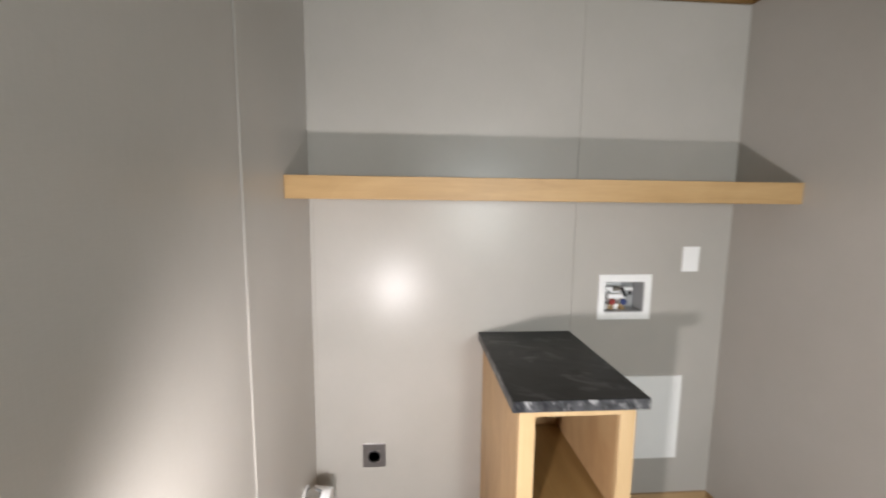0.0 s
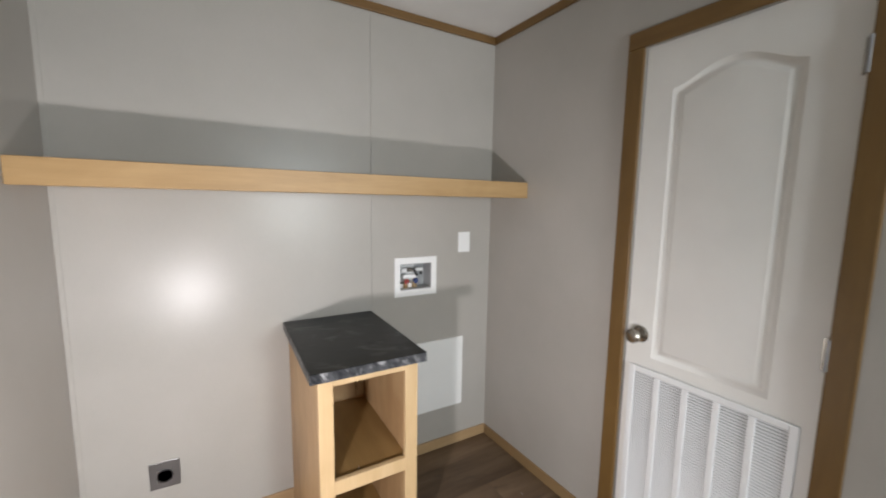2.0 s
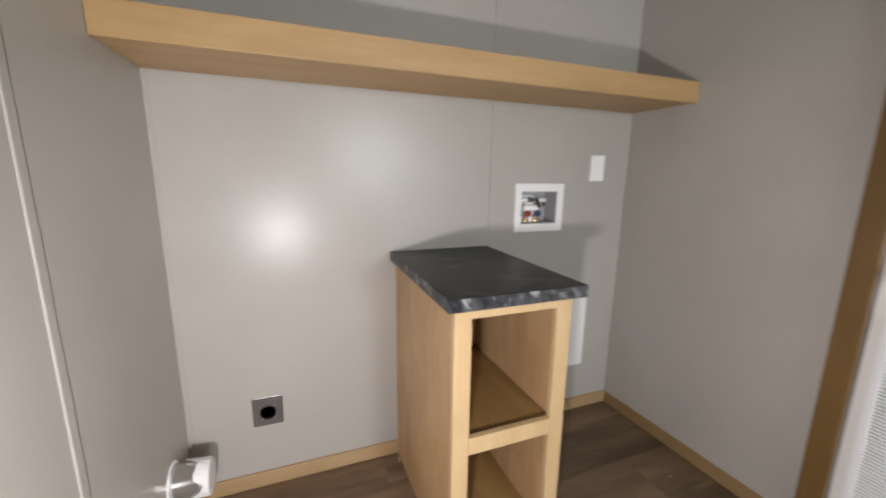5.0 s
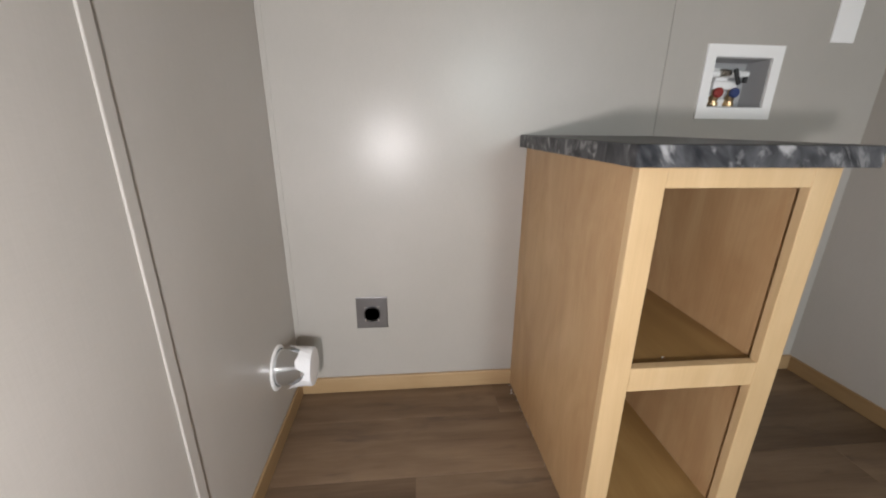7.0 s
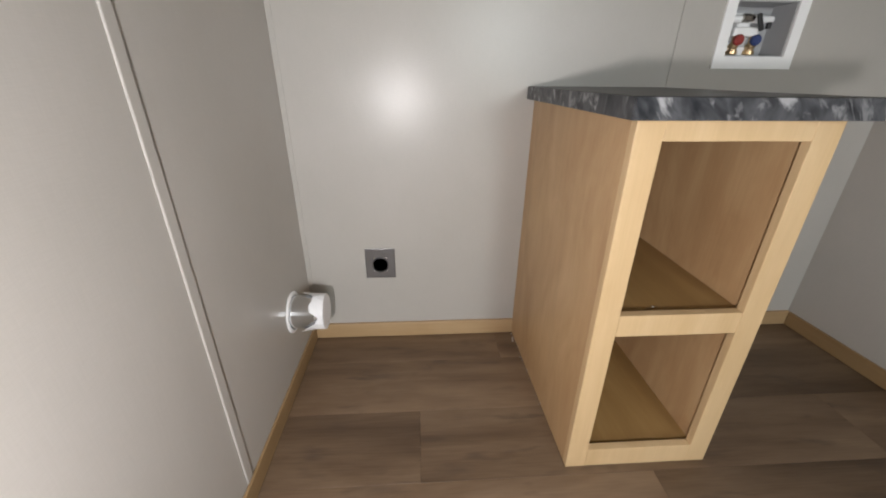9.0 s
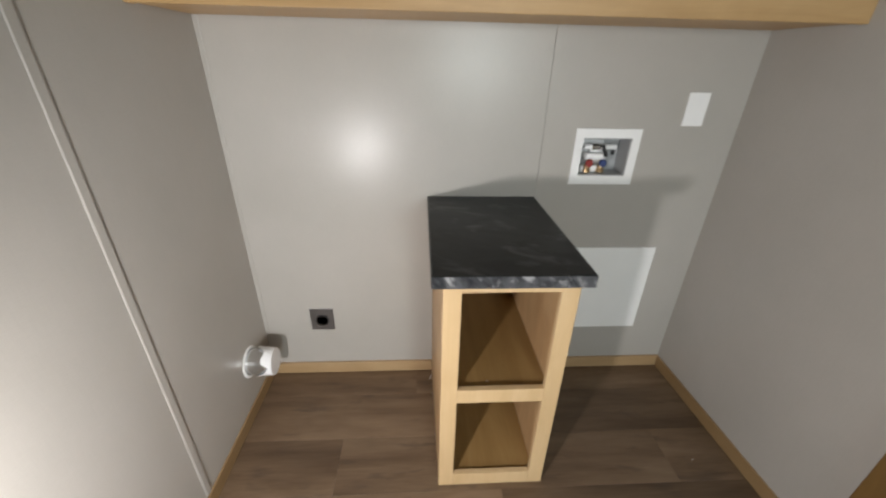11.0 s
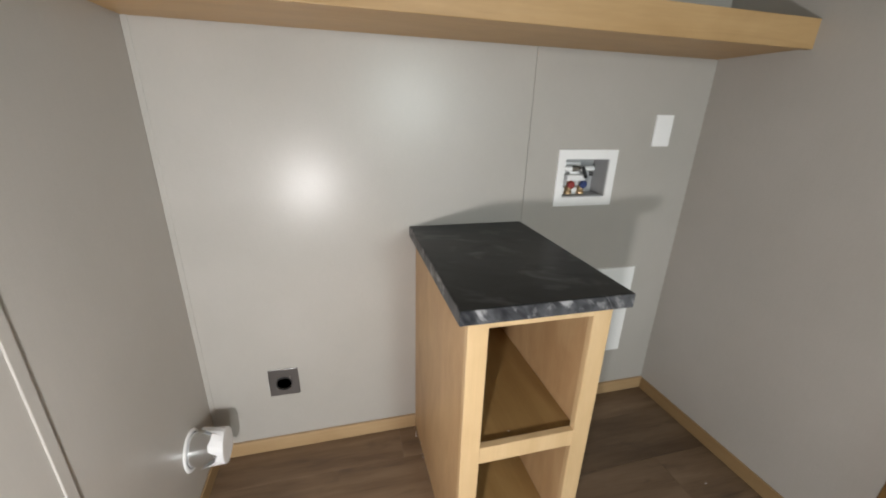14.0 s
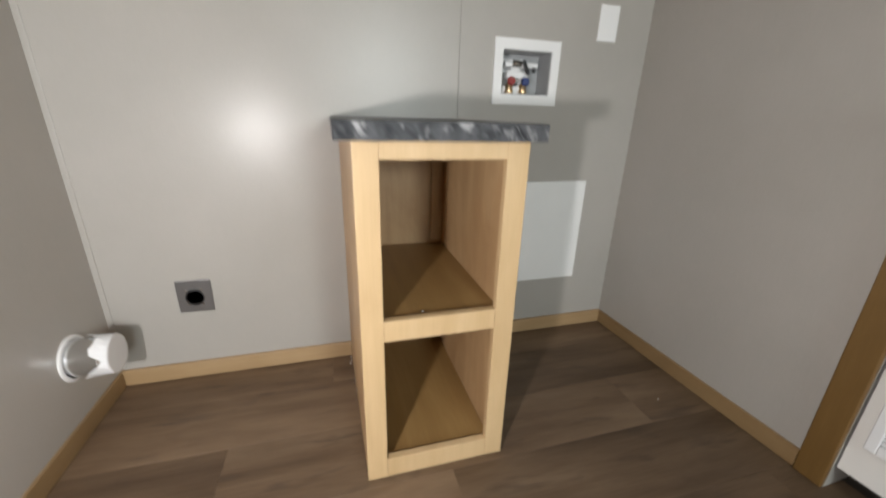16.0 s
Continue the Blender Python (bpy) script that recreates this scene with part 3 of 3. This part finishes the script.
part("socket", lathe([(0.0265, 0.0), (0.0265, 0.004), (0.0250, 0.005), (0.0235, -0.0005), (0.0001, -0.001)], Matrix.Translation((0, -0.004, -0.004)) @ pose(0, 0, 0, 90, 0, 0), 32), SOCKET, dryer, "black round socket", smooth=True)
bm = bmesh.new()
add_box(bm, -0.0125, -0.0095, -0.0037, -0.0030, -0.010, 0.002)
add_box(bm, 0.0095, 0.0125, -0.0037, -0.0030, -0.010, 0.002)
add_box(bm, -0.0015, 0.0015, -0.0037, -0.0030, -0.021, -0.012)
add_box(bm, -0.006, 0.0015, -0.0037, -0.0030, -0.024, -0.021)
part("contact_slots", bm, SOCKET, dryer, "black contact slots")
for sx, sz in ((-0.021, 0.021), (0.021, 0.021), (-0.021, -0.027), (0.021, -0.027)):
    part("screw", add_tube(bmesh.new(), Matrix.Translation((sx, -0.0046, sz)) @ AY, 0.003, 0.003, 0.002, 12), ALUMINIUM, dryer, "bright screw head")


# ---- dryer vent stub on the side wall ----
vent = thing("dryer_vent_stub", "short shiny vent pipe stuffed with white paper, white wall flange", "vent pipe", at=(LEFT, 1.523, 0.228))
part("flange", lathe([(0.0525, 0.0), (0.0635, 0.0), (0.0635, 0.0025), (0.061, 0.0045), (0.0535, 0.005), (0.0525, 0.0)], pose(0, 0, 0, 0, 90, 0), 40), PLASTIC, vent, "white plastic wall ring", smooth=True)
profile = [(0.0495, 0.001)]
profile += [(0.050, 0.072), (0.0515, 0.075), (0.050, 0.078), (0.050, 0.096), (0.0485, 0.096), (0.0485, 0.004)]
part("pipe", lathe(profile, pose(0, 0, 0, 0, 90, 0), 48), ALUMINIUM, vent, "thin bright aluminium pipe", smooth=True)


def crumple(bm, n=21):
    """Folded paper over the pipe's mouth, its ragged flaps reaching back along the pipe."""
    rng = random.Random(4)
    flaps = [0.060 - 0.018 * math.sin(6.28318 * k / n * 2 + 2.65) + rng.choice((-0.014, -0.002, 0.012)) for k in range(n)]
    folds = [0.0008 + 0.0016 * abs(math.sin(1.5 * 6.28318 * k / n + 0.4)) + rng.uniform(0, 0.0018) for k in range(n)]
    rings = []
    for step in range(8):
        ring = []
        for k in range(n):
            a = 6.28318 * (k + 0.25 * step) / n
            if step < 4:
                u = step / 3
                h = flaps[k] * (1 - u) + 0.100 * u + rng.uniform(-0.001, 0.001)
                r = 0.0508 + 0.0045 * (1 - u) ** 2 * (1.4 if k % 3 else 0.3) + folds[k]
            else:
                h, r = 0.1015 + rng.uniform(-0.0002, 0.0005), (0.0495, 0.038, 0.024, 0.010)[step - 4]
            ring.append(bm.verts.new((r * math.cos(a), r * math.sin(a), h)))
        rings.append(ring)
    for a, b in zip(rings, rings[1:]):
        for k in range(n):
            q = (a[k], a[(k + 1) % n], b[(k + 1) % n], b[k])
            bm.faces.new((q[0], q[1], q[2]))
            bm.faces.new((q[0], q[2], q[3]))
    bm.faces.new(rings[-1])
    bmesh.ops.transform(bm, matrix=pose(0, 0, 0, 0, 90, 0), verts=bm.verts)
    return bm


part("paper_wad", crumple(bmesh.new()), PAPER, vent, "creased white paper closing the pipe")


# ---- building dust: plaster crumbs along the cabinet's foot and a chip on its deck ----
def crumb(bm, rng, x, y, z, size):
    made = bmesh.ops.create_icosphere(bm, subdivisions=1, radius=size, matrix=Matrix.LocRotScale((x, y, z + size * 0.45), Euler((0, 0, rng.uniform(0, 6))), (1, 0.7, 0.55)))["verts"]
    for v in made:
        v.co += Vector((rng.uniform(-1, 1), rng.uniform(-1, 1), 0)) * size * 0.3


rng = random.Random(11)
bm = bmesh.new()
for k in range(22):
    crumb(bm, rng, CX0 - 0.002 - abs(rng.gauss(0, 0.005)), BACK - 0.015 - abs(rng.gauss(0, 0.22)) % 0.5, 0.0, rng.uniform(0.0006, 0.0018))
for k in range(5):
    crumb(bm, rng, CX0 - 0.004 - rng.uniform(0, 0.016), BACK - 0.016 - rng.uniform(0, 0.05), 0.0, rng.uniform(0.0015, 0.0032))
tagged(part("plaster_crumbs", bm, PAPER), "white plaster crumbs on the floor beside the cabinet", "debris", kind="stuff")
chip = bmesh.new()
crumb(chip, rng, 1.349, 1.198, 0.0, 0.0028)
tagged(part("plaster_chip", chip, PAPER), "tiny white plaster chip lying on the plank floor", "debris")
chip = bmesh.new()
crumb(chip, rng, 0.540, 1.185, 0.438, 0.0024)
tagged(part("plaster_chip", chip, PAPER), "small white plaster chip lying on the cabinet deck", "debris")


# ---- plank floor ----
floor = tagged(part("floor", box(FAR - 0.10, RIGHT + 0.45, REAR - 0.1, BACK + 0.11, -0.06, -0.003), JOINT),
               "grey-brown wood look vinyl plank floor", "floor", kind="structure")
PW, PL = 0.2150, 1.22
cache = {}
starts = {2: 0.315, 1: -0.52, 0: 0.035, -1: 0.61, -2: 0.20}
for r in range(4, -23, -1):
    y0 = 1.120 + r * PW
    y1 = min(y0 + PW, BACK + 0.006)
    if y0 > BACK or y1 < REAR:
        continue
    x = starts.get(r, ((r * 0.47) % 1.0) * PL) - 5 * PL
    while x < RIGHT + 0.1:
        a, b = max(x, LEFT - 0.01 if y0 > 0.1 else FAR), min(x + PL, RIGHT + 0.10)
        if b - a > 0.02:
            key = (round(b - a, 4), round(y1 - y0, 4))
            if key not in cache:
                cache[key] = mesh_of("plank", box(0, b - a - 0.0003, 0, y1 - y0 - 0.0003, -0.003, 0, 0.0004), PLANK)
            p = new("plank", cache[key])
            p.location = (a, y0, 0)
            p.parent = floor
        x += PL
